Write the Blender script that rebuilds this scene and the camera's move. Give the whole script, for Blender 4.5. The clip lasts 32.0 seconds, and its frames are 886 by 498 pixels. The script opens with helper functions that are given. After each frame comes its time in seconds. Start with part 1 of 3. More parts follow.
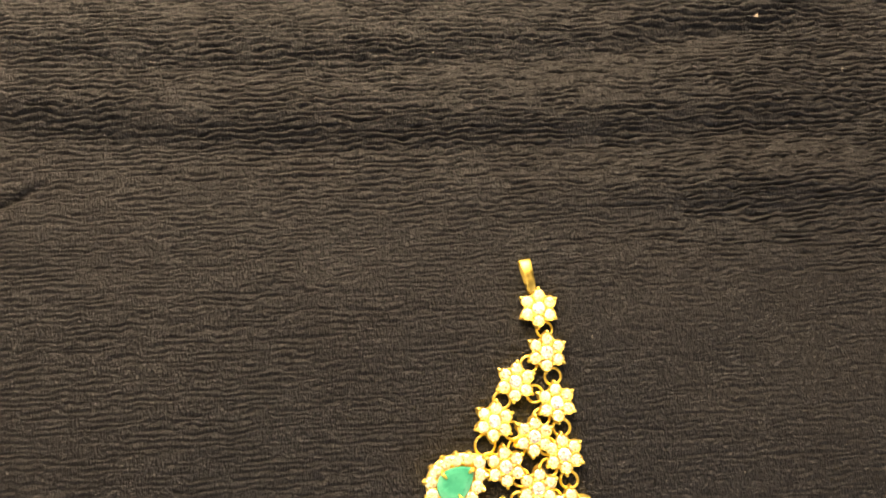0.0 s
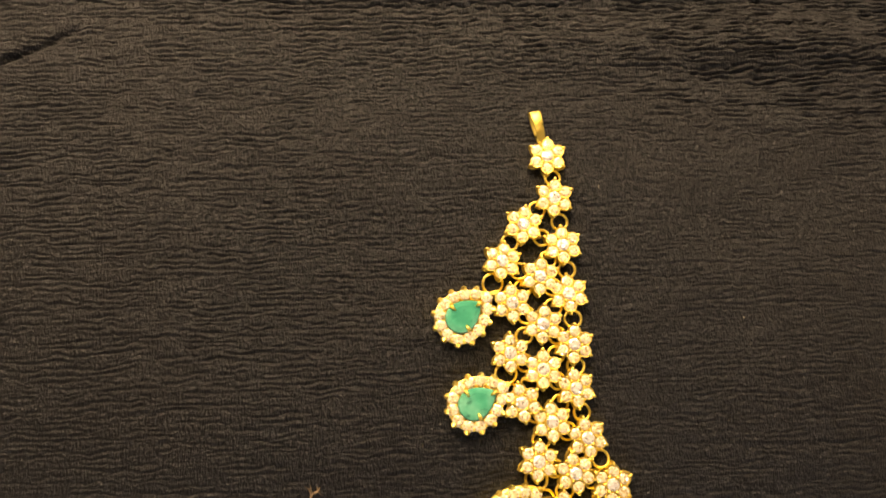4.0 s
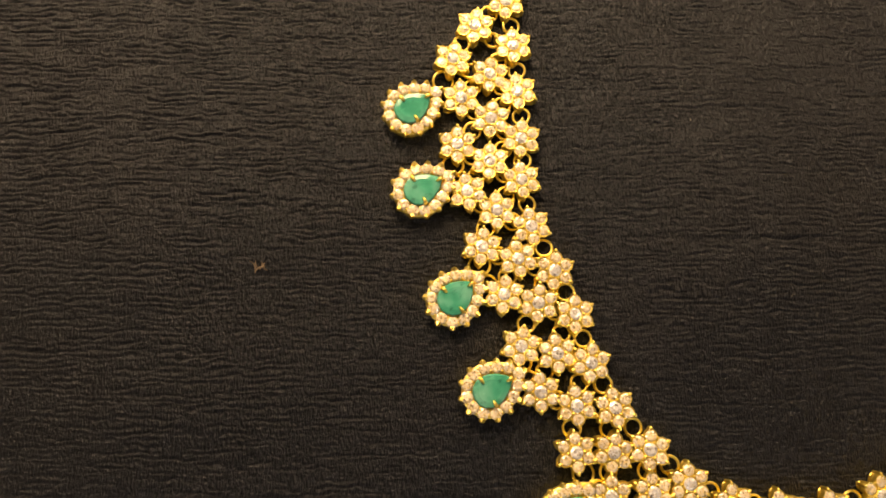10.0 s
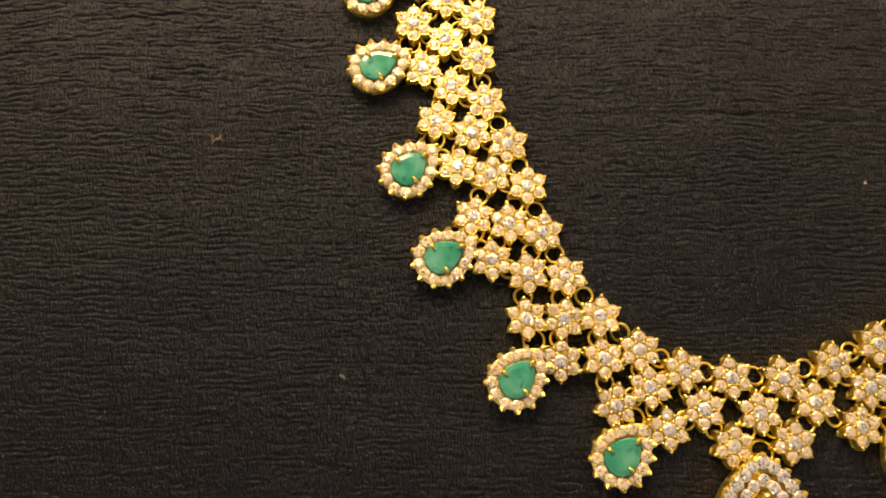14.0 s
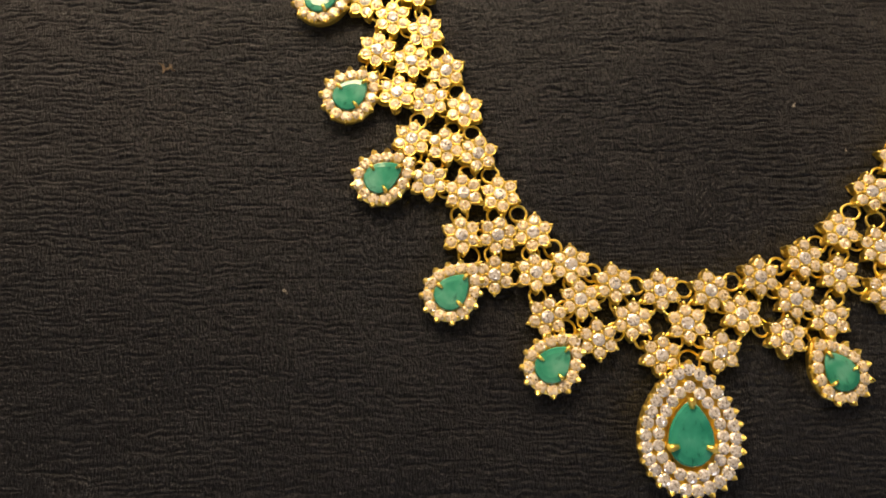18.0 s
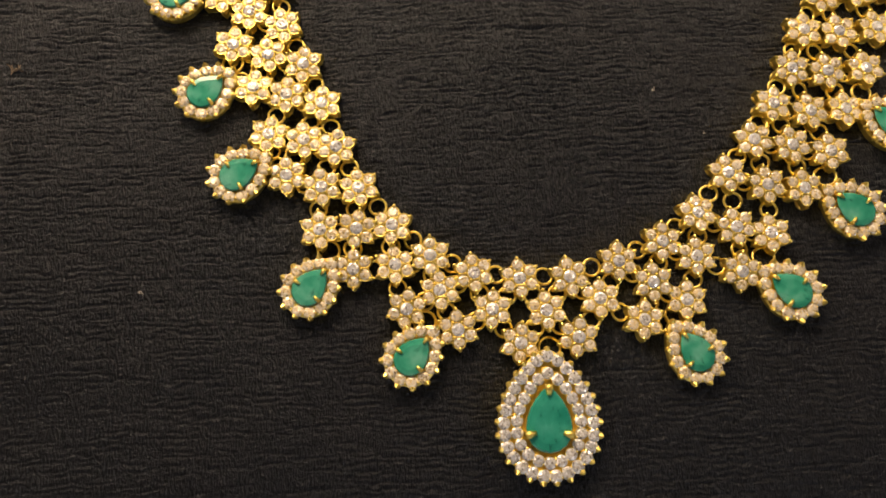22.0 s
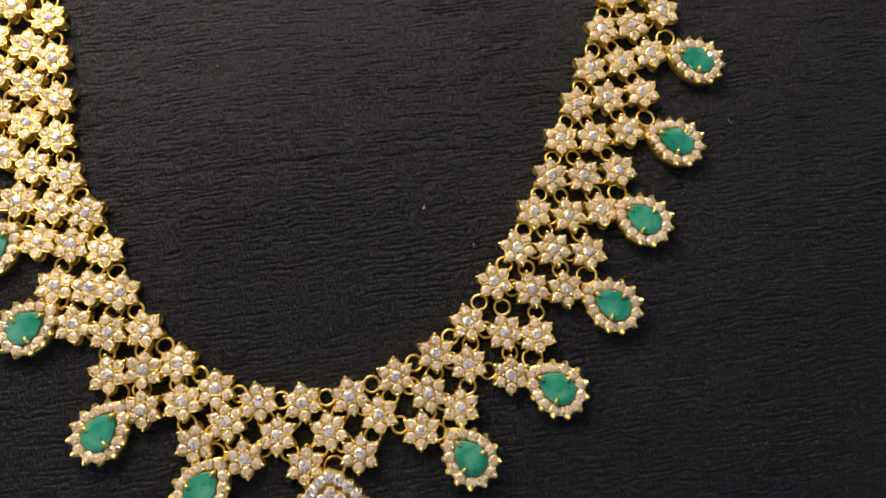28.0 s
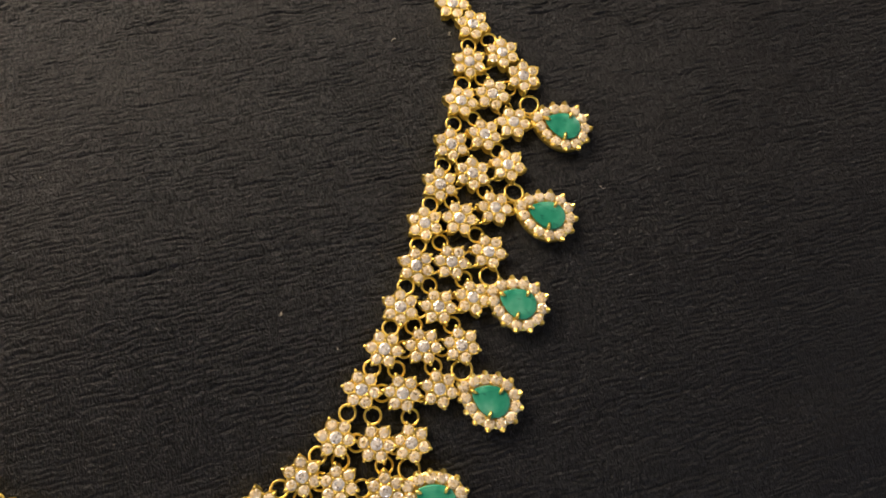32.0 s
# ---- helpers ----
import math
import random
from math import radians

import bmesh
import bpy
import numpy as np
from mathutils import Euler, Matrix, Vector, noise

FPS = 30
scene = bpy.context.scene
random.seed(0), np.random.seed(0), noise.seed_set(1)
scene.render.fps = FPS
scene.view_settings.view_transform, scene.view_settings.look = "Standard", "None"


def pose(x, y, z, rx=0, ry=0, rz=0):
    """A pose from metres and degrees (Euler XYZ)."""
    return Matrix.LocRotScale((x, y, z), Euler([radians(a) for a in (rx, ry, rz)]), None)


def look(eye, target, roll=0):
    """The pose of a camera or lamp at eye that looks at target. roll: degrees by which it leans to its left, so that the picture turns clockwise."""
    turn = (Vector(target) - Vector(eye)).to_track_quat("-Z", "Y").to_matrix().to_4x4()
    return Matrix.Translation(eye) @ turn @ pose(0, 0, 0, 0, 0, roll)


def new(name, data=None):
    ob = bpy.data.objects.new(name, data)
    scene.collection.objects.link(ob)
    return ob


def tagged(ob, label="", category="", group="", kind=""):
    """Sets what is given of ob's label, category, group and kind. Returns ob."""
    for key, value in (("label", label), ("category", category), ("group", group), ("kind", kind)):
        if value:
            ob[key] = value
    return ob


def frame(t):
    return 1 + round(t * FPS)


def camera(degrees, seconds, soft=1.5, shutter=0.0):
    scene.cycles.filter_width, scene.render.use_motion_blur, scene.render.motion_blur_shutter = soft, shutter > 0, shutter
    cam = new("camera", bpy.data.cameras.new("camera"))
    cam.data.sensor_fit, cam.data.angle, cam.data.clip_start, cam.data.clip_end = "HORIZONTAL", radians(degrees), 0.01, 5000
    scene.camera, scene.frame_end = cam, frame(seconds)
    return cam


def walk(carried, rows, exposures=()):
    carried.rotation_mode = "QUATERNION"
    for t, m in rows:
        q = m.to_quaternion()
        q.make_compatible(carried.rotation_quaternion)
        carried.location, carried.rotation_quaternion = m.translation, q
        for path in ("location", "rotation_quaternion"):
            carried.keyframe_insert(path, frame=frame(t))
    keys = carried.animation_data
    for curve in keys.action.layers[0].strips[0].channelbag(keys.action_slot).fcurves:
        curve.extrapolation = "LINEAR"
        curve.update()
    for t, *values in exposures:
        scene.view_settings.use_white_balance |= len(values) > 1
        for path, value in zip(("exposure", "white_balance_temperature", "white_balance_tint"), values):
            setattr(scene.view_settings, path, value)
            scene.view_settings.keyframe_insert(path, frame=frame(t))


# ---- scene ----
# ---------------------------------------------------------------- camera
cam = camera(69.0, 32.0, soft=1.7)
MM = 0.001
# seconds, eye x y z in millimetres, turn about x y z in degrees
ROWS = [
    (0.0, -68.81, 89.58, 109.88, 8.70, -2.87, -3.00),
    (0.5, -71.77, 85.08, 108.85, 8.58, -2.61, -2.85),
    (1.0, -71.12, 82.67, 109.51, 8.44, -2.52, -2.71),
    (1.5, -70.83, 79.43, 109.50, 8.32, -2.41, -2.57),
    (2.0, -69.23, 75.88, 109.95, 8.27, -2.35, -2.39),
    (2.5, -70.80, 73.46, 110.01, 8.32, -2.26, -2.25),
    (3.0, -71.71, 70.54, 109.66, 8.37, -2.23, -2.05),
    (3.5, -71.32, 67.15, 110.54, 8.55, -2.31, -1.82),
    (5.5, -68.43, 49.82, 106.32, 9.25, -2.44, -0.59),
    (6.0, -68.55, 48.49, 106.68, 9.24, -2.52, -0.47),
    (6.5, -68.79, 45.20, 105.11, 9.13, -2.47, -0.29),
    (7.0, -68.68, 42.94, 105.95, 9.14, -2.36, -0.11),
    (7.5, -65.43, 38.53, 104.95, 9.50, -2.45, 0.00),
    (8.0, -67.00, 34.71, 105.65, 9.42, -2.31, 0.04),
    (8.5, -66.79, 33.46, 106.13, 9.46, -2.24, 0.02),
    (9.0, -65.63, 31.51, 107.69, 9.65, -2.08, -0.05),
    (9.5, -63.28, 28.38, 105.95, 9.60, -1.98, -0.10),
    (10.0, -60.93, 25.58, 106.06, 9.71, -1.93, -0.17),
    (10.5, -59.57, 22.21, 104.94, 9.89, -1.85, -0.18),
    (11.0, -59.25, 20.46, 103.80, 9.95, -1.74, -0.13),
    (11.5, -59.54, 17.22, 103.98, 9.93, -1.54, -0.01),
    (12.0, -58.26, 14.00, 104.94, 10.00, -1.35, 0.11),
    (12.5, -54.54, 11.45, 104.15, 10.13, -1.31, 0.17),
    (13.0, -52.90, 9.00, 103.54, 10.08, -1.30, 0.31),
    (13.5, -54.28, 5.28, 103.55, 10.31, -1.12, 0.22),
    (14.0, -51.59, 3.75, 103.74, 10.21, -1.05, 0.13),
    (14.5, -49.18, 4.13, 105.07, 10.22, -0.96, -0.00),
    (16.5, -42.83, -4.31, 105.03, 10.82, -0.13, -0.10),
    (17.0, -41.40, -6.80, 105.08, 10.82, -0.13, -0.04),
    (17.5, -39.65, -8.71, 105.53, 10.77, -0.20, -0.05),
    (18.0, -39.70, -11.02, 105.22, 10.77, -0.07, -0.02),
    (18.5, -38.34, -11.88, 104.45, 10.76, -0.20, -0.10),
    (19.0, -37.16, -12.83, 104.57, 10.79, -0.69, -0.29),
    (19.5, -33.76, -14.50, 103.34, 10.90, -0.88, -0.44),
    (20.0, -31.27, -14.53, 103.18, 10.91, -0.98, -0.58),
    (20.5, -28.30, -13.22, 103.33, 10.82, -1.15, -1.03),
    (21.0, -26.82, -13.26, 103.52, 10.56, -1.29, -1.50),
    (21.5, -23.24, -11.76, 103.59, 10.40, -1.35, -1.94),
    (22.0, -19.93, -11.78, 104.64, 10.46, -1.43, -2.34),
    (22.5, -17.92, -11.78, 105.85, 10.65, -1.57, -2.76),
    (23.0, -15.58, -11.19, 107.06, 10.79, -1.65, -3.09),
    (23.5, -13.19, -10.01, 107.72, 10.83, -1.87, -3.48),
    (24.0, -10.97, -8.89, 107.69, 10.93, -2.17, -3.94),
    (24.5, -6.06, -7.55, 109.54, 11.00, -2.11, -4.34),
    (25.0, -2.84, -6.56, 110.62, 11.28, -2.28, -4.87),
    (25.5, 0.76, -5.19, 110.58, 11.36, -2.40, -5.45),
    (27.5, 11.61, 1.05, 115.93, 11.83, -2.79, -7.22),
    (28.0, 14.00, 2.37, 116.34, 11.92, -3.03, -7.82),
    (28.5, 16.61, 3.87, 116.63, 12.07, -3.11, -8.51),
    (29.0, 19.91, 5.79, 116.17, 12.13, -3.24, -9.21),
    (29.5, 24.30, 7.94, 117.68, 12.24, -3.52, -10.05),
    (30.0, 24.75, 9.22, 116.85, 12.40, -3.83, -10.88),
    (30.5, 26.71, 10.90, 114.30, 12.53, -4.15, -11.71),
    (31.0, 28.80, 12.19, 113.25, 12.59, -4.50, -12.46),
    (31.5, 32.80, 13.98, 111.66, 12.76, -4.76, -13.10),
    (32.0, 35.08, 16.20, 112.92, 12.99, -5.09, -13.60),
]
EXPOSURES = [(0.0, 0.72, 8000, 22), (3.0, 0.36, 8400, 23), (6.0, -0.24, 8800, 23), (13.0, -0.30, 7800, 24), (22.0, -0.53, 6800, 22), (28.0, -0.63, 5800, 24), (32.0, -0.44, 6400, 21)]
walk(cam, [(t, pose(MM * x, MM * y, MM * z, rx, ry, rz)) for t, x, y, z, rx, ry, rz in ROWS], EXPOSURES)

# ---------------------------------------------------------------- world and light
world = bpy.data.worlds.new("room_air")
world.use_nodes = True
world.node_tree.nodes["Background"].inputs[0].default_value = (0.55, 0.52, 0.5, 1)
world.node_tree.nodes["Background"].inputs[1].default_value = 0.05
scene.world = world


def lamp(name, eye, target, size, watts, colour):
    data = bpy.data.lights.new(name, "AREA")
    data.shape, data.size, data.energy, data.color = "DISK", size, watts, colour
    ob = new(name, data)
    ob.matrix_world = look(eye, target)
    return ob


# unseen warm light without a fixture, added to brighten the cloth from the north
lamp("added_warm_light", (-0.11, 0.33, 0.225), (-0.05, 0.14, 0.0), 0.20, 2.8, (1.0, 0.80, 0.52))
# ring of six unseen fill lights, added for brightness and sparkle on the jewels
for x, y, w, colour in ((-1.25, 0.95, 6.4, (1.0, 0.90, 0.74)), (0.0, 1.58, 6.0, (1.0, 0.88, 0.70)), (1.25, 0.95, 5.2, (1.0, 0.86, 0.68)),
                        (1.25, -0.95, 4.0, (0.84, 0.91, 1.0)), (0.0, -1.58, 4.0, (0.84, 0.91, 1.0)), (-1.25, -0.95, 4.0, (1.0, 0.92, 0.82))):
    lamp("added_fill_light", (x, y, 0.80), (0.0, 0.04, 0.0), 0.22, 1.02 * w, colour)


# ---------------------------------------------------------------- materials
def material(name, colour, rough=0.5, metal=0.0, ior=1.5, transmission=0.0):
    m = bpy.data.materials.new(name)
    m.use_nodes = True
    b = m.node_tree.nodes["Principled BSDF"]
    b.inputs["Base Color"].default_value = (*colour, 1)
    b.inputs["Roughness"].default_value = rough
    b.inputs["Metallic"].default_value = metal
    b.inputs["IOR"].default_value = ior
    b.inputs["Transmission Weight"].default_value = transmission
    return m, m.node_tree, b


def node(tree, kind, **values):
    n = tree.nodes.new(kind)
    for key, value in values.items():
        n.inputs[key.replace("_", " ")].default_value = value
    return n


def noise_node(tree, scale, detail=3.0, stretch=(1, 1, 1), rough=0.5):
    where = tree.nodes.new("ShaderNodeTexCoord")
    turn = tree.nodes.new("ShaderNodeMapping")
    turn.inputs["Scale"].default_value = stretch
    tree.links.new(where.outputs["Object"], turn.inputs["Vector"])
    n = node(tree, "ShaderNodeTexNoise", Scale=scale, Detail=detail, Roughness=rough)
    tree.links.new(turn.outputs["Vector"], n.inputs["Vector"])
    return n


def ramp(tree, source, stops):
    r = tree.nodes.new("ShaderNodeValToRGB")
    while len(r.color_ramp.elements) < len(stops):
        r.color_ramp.elements.new(0.5)
    for e, (p, c) in zip(r.color_ramp.elements, stops):
        e.position, e.color = p, (*c, 1)
    tree.links.new(source, r.inputs["Fac"])
    return r


def bump(tree, shader, height, strength, distance):
    b = node(tree, "ShaderNodeBump", Strength=strength, Distance=distance)
    tree.links.new(height, b.inputs["Height"])
    tree.links.new(b.outputs["Normal"], shader.inputs["Normal"])
    return b


def cloth_material():
    m, t, b = material("black_crepe", (0.02, 0.02, 0.02), 0.42)
    b.inputs["Sheen Weight"].default_value = 0.02
    b.inputs["Specular Tint"].default_value = (0.84, 0.91, 1.0, 1)
    b.inputs["Sheen Roughness"].default_value = 0.5
    grain = noise_node(t, 4200.0, 2.0, (1, 0.55, 1), 0.7)
    yarn = noise_node(t, 3500.0, 1.0, (1, 0.30, 1), 0.5)
    gloss = ramp(t, yarn.outputs["Fac"], [(0.34, (0.17,) * 3), (0.66, (0.54,) * 3)])
    t.links.new(gloss.outputs["Color"], b.inputs["Specular IOR Level"])
    tint = noise_node(t, 45.0, 3.0)
    c1 = ramp(t, grain.outputs["Fac"], [(0.36, (0.0012, 0.0013, 0.0018)), (0.54, (0.0026, 0.0029, 0.0038)), (0.68, (0.009, 0.010, 0.0135))])
    c2 = ramp(t, tint.outputs["Fac"], [(0.35, (1.0, 0.93, 0.88)), (0.65, (0.90, 1.0, 1.0))])
    mix = t.nodes.new("ShaderNodeMix")
    mix.data_type, mix.blend_type = "RGBA", "MULTIPLY"
    mix.inputs["Factor"].default_value = 1.0
    t.links.new(c1.outputs["Color"], mix.inputs["A"])
    t.links.new(c2.outputs["Color"], mix.inputs["B"])
    t.links.new(mix.outputs["Result"], b.inputs["Base Color"])
    both = node(t, "ShaderNodeMath")
    both.operation = "MULTIPLY_ADD"
    both.inputs[1].default_value = 1.1
    t.links.new(yarn.outputs["Fac"], both.inputs[0])
    t.links.new(grain.outputs["Fac"], both.inputs[2])
    bump(t, b, both.outputs[0], 1.0, 0.0003)
    return m


def gold_material(name, colour, rough):
    m, t, b = material(name, colour, rough, 1.0)
    n = noise_node(t, 900.0, 3.0)
    r = ramp(t, n.outputs["Fac"], [(0.3, (rough * 0.6,) * 3), (0.7, (rough * 1.5,) * 3)])
    t.links.new(r.outputs["Color"], b.inputs["Roughness"])
    bump(t, b, n.outputs["Fac"], 0.25, 0.0001)
    return m


def stone_material(name, pale, warm, metal):
    """Cut clear stone over gold: facet colours hold painted sparkle and mirrored gold, the sharp ones mirror the room.
    """
    m, t, b = material(name, pale, 0.10, metal, 1.9, 0.0)
    own = t.nodes.new("ShaderNodeObjectInfo")
    far = node(t, "ShaderNodeMath")
    far.operation = "MULTIPLY"
    far.inputs[1].default_value = 30.0
    t.links.new(own.outputs["Random"], far.inputs[0])
    where = t.nodes.new("ShaderNodeTexCoord")
    cell = t.nodes.new("ShaderNodeTexVoronoi")
    cell.voronoi_dimensions = "4D"
    cell.inputs["Scale"].default_value = 3300.0
    t.links.new(where.outputs["Object"], cell.inputs["Vector"])
    t.links.new(far.outputs[0], cell.inputs["W"])
    tone = t.nodes.new("ShaderNodeSeparateColor")
    t.links.new(cell.outputs["Color"], tone.inputs["Color"])
    half = tuple(0.5 * (a + c) for a, c in zip(pale, warm))
    # dark, warm and pale cells put glints and gold reflections into the base colour
    r = ramp(t, tone.outputs["Red"], [(0.0, tuple(0.38 * c for c in warm)), (0.22, warm), (0.55, half), (1.0, pale)])
    t.links.new(r.outputs["Color"], b.inputs["Base Color"])
    worn = ramp(t, tone.outputs["Green"], [(0.2, (0.06,) * 3), (0.8, (0.24,) * 3)])
    t.links.new(worn.outputs["Color"], b.inputs["Roughness"])
    facet = node(t, "ShaderNodeVectorMath")
    facet.operation = "MULTIPLY_ADD"
    facet.inputs[1].default_value = (0.50, 0.50, 0.0)
    t.links.new(cell.outputs["Color"], facet.inputs[0])
    shift = t.nodes.new("ShaderNodeVectorMath")
    shift.operation = "SUBTRACT"
    shift.inputs[1].default_value = (0.25, 0.25, 0.0)
    plain = t.nodes.new("ShaderNodeNewGeometry")
    t.links.new(plain.outputs["Normal"], shift.inputs[0])
    t.links.new(shift.outputs[0], facet.inputs[2])
    unit = t.nodes.new("ShaderNodeVectorMath")
    unit.operation = "NORMALIZE"
    t.links.new(facet.outputs[0], unit.inputs[0])
    t.links.new(unit.outputs[0], b.inputs["Normal"])
    return m


def emerald_material(name, low, mid, high):
    """Green stone with clouds, veils and a few dark inclusions, different in each one."""
    m, t, b = material(name, mid, 0.12, 0.0, 1.58, 0.20)
    b.inputs["Specular IOR Level"].default_value = 0.45
    own = t.nodes.new("ShaderNodeObjectInfo")
    far = node(t, "ShaderNodeMath")
    far.operation = "MULTIPLY"
    far.inputs[1].default_value = 40.0
    t.links.new(own.outputs["Random"], far.inputs[0])
    cloud, veil = noise_node(t, 330.0, 2.0, (1.0, 0.8, 1), 0.5), noise_node(t, 900.0, 3.0, (0.6, 1.3, 1), 0.6)
    for n in (cloud, veil):
        n.noise_dimensions = "4D"
        t.links.new(far.outputs[0], n.inputs["W"])
    r = ramp(t, cloud.outputs["Fac"], [(0.30, low), (0.50, mid), (0.70, high)])
    spots = ramp(t, veil.outputs["Fac"], [(0.30, (0.35, 0.45, 0.45)), (0.42, (0.95, 0.95, 0.95)), (0.62, (1, 1, 1)), (0.75, (1.5, 1.25, 1.25))])
    mix = t.nodes.new("ShaderNodeMix")
    mix.data_type, mix.blend_type = "RGBA", "MULTIPLY"
    mix.inputs["Factor"].default_value = 0.85
    t.links.new(r.outputs["Color"], mix.inputs["A"])
    t.links.new(spots.outputs["Color"], mix.inputs["B"])
    t.links.new(mix.outputs["Result"], b.inputs["Base Color"])
    bump(t, b, cloud.outputs["Fac"], 0.10, 0.0004)
    return m


def plain_material(name, colour, scale, rough=0.8):
    m, t, b = material(name, colour, rough)
    n = noise_node(t, scale, 4.0)
    r = ramp(t, n.outputs["Fac"], [(0.3, tuple(0.8 * c for c in colour)), (0.7, tuple(min(1, 1.15 * c) for c in colour))])
    t.links.new(r.outputs["Color"], b.inputs["Base Color"])
    bump(t, b, n.outputs["Fac"], 0.2, 0.002)
    return m


CLOTH = cloth_material()
GOLD = gold_material("yellow_gold", (0.98, 0.77, 0.20), 0.40)
STONE = stone_material("clear_stone", (0.90, 0.84, 0.73), (0.84, 0.65, 0.32), 0.11)
WHITE_STONE = stone_material("white_stone", (0.93, 0.96, 1.0), (0.68, 0.64, 0.56), 0.24)
EMERALD = emerald_material("cloudy_emerald", (0.012, 0.28, 0.18), (0.05, 0.44, 0.29), (0.17, 0.58, 0.43))
DEEP_EMERALD = emerald_material("deep_emerald", (0.012, 0.31, 0.22), (0.03, 0.40, 0.29), (0.07, 0.47, 0.36))
# for unseen walls and ceiling, dark so that little light bounces onto the cloth
WALL = plain_material("unseen_dark_shell", (0.13, 0.115, 0.10), 6.0)
TABLE = plain_material("brown_wood", (0.22, 0.13, 0.07), 12.0, 0.45)
FLOOR = plain_material("grey_floor", (0.30, 0.28, 0.26), 4.0, 0.6)
LINT = plain_material("pale_lint", (0.42, 0.40, 0.35), 900.0, 0.95)
LINT_BROWN = plain_material("tan_lint", (0.20, 0.15, 0.10), 900.0, 0.95)


# ---------------------------------------------------------------- mesh helpers
def finish(name, bm, mat, smooth=False):
    me = bpy.data.meshes.new(name)
    bm.normal_update()
    bm.to_mesh(me)
    bm.free()
    me.materials.append(mat)
    if smooth:
        me.polygons.foreach_set("use_smooth", [True] * len(me.polygons))
    return me


def part(name, mesh, parent=None, m=None, label=""):
    ob = new(name, mesh)
    ob.parent = parent
    if m is not None:
        ob.matrix_basis = m
    return tagged(ob, label)


def box(name, lo, hi, mat, bevel=0.0):
    bm = bmesh.new()
    bmesh.ops.create_cube(bm, size=1.0)
    for v in bm.verts:
        v.co = Vector([lo[i] + (v.co[i] + 0.5) * (hi[i] - lo[i]) for i in range(3)])
    if bevel:
        bmesh.ops.bevel(bm, geom=bm.edges[:], offset=bevel, segments=2, affect="EDGES")
    return new(name, finish(name, bm, mat))


def lathe(bm, rings, centre, sides, axis=None):
    """Rings of (radius, height) about an upright axis at centre, closed at both ends."""
    loops = []
    for r, h in rings:
        loop = []
        for i in range(sides):
            a = math.tau * i / sides
            p = Vector((r * math.cos(a), r * math.sin(a), h))
            if axis is not None:
                p = axis @ p
            loop.append(bm.verts.new(p + Vector(centre)))
        loops.append(loop)
    for lo, hi in zip(loops, loops[1:]):
        for i in range(sides):
            bm.faces.new((lo[i], lo[(i + 1) % sides], hi[(i + 1) % sides], hi[i]))
    bm.faces.new(loops[-1])
    bm.faces.new(loops[0][::-1])


def bead(bm, centre, r, rise=1.0):
    """A small rounded grain of metal."""
    lathe(bm, [(0.55 * r, -0.8 * r), (r, 0.0), (0.75 * r, 0.55 * r * rise), (0.2 * r, 0.95 * r * rise)], centre, 7)


def plate(bm, outline, z0, z1, inset):
    """A flat plate with a chamfered upper edge over a closed outline."""
    n = len(outline)
    cx = sum(p[0] for p in outline) / n
    cy = sum(p[1] for p in outline) / n
    low = [bm.verts.new((x, y, z0)) for x, y in outline]
    mid = [bm.verts.new((x, y, z1 - inset)) for x, y in outline]
    top = [bm.verts.new((x + (cx - x) * inset * 0.35, y + (cy - y) * inset * 0.35, z1)) for x, y in outline]
    for a, b in ((low, mid), (mid, top)):
        for i in range(n):
            bm.faces.new((a[i], a[(i + 1) % n], b[(i + 1) % n], b[i]))
    bm.faces.new(top)
    bm.faces.new(low[::-1])


def scaled(bm):
    for v in bm.verts:
        v.co *= MM
    return bm


# ---------------------------------------------------------------- room
# walls and ceiling are an added shell out of view, dark to limit bounce
box("floor", (-1.9, -1.9, -0.80), (1.9, 1.9, -0.75), FLOOR)
box("ceiling", (-1.9, -1.9, 1.90), (1.9, 1.9, 1.95), WALL)
for label, lo, hi in (("wall_north", (-1.9, 1.8, -0.75), (1.9, 1.9, 1.9)), ("wall_south", (-1.9, -1.9, -0.75), (1.9, -1.8, 1.9)),
                      ("wall_east", (1.8, -1.8, -0.75), (1.9, 1.8, 1.9)), ("wall_west", (-1.9, -1.8, -0.75), (-1.8, 1.8, 1.9))):
    tagged(box(label, lo, hi, WALL), "plain dark brown wall, unseen, added to close the room", "wall", kind="structure")
tagged(bpy.data.objects["floor"], "plain grey floor of the room", "floor", kind="structure")
tagged(bpy.data.objects["ceiling"], "plain dark brown ceiling, unseen, added to close the room", "ceiling", kind="structure")
table = tagged(new("table"), "brown wooden table under the black cloth", "table")
for ob in (box("tabletop", (-0.55, -0.40, -0.032), (0.60, 0.50, -0.0025), TABLE, 0.003),
           *(box("leg", (x, y, -0.75), (x + 0.05, y + 0.05, -0.032), TABLE, 0.003) for x in (-0.53, 0.53) for y in (-0.38, 0.43))):
    ob.parent = table


# ---------------------------------------------------------------- crinkled cloth
def value_noise(x, y, sx, sy, seed):
    """Smooth random field in -1..1 with cells of sx by sy."""
    rng = np.random.RandomState(seed)
    grid = rng.uniform(-1, 1, (256, 256))
    u, v = x / sx + 57.3, y / sy + 71.9
    i, j = np.floor(u).astype(int), np.floor(v).astype(int)
    a, b = u - i, v - j
    a, b = a * a * (3 - 2 * a), b * b * (3 - 2 * b)
    i, j, i1, j1 = i % 256, j % 256, (i + 1) % 256, (j + 1) % 256
    return (grid[i, j] * (1 - a) + grid[i1, j] * a) * (1 - b) + (grid[i, j1] * (1 - a) + grid[i1, j1] * a) * b


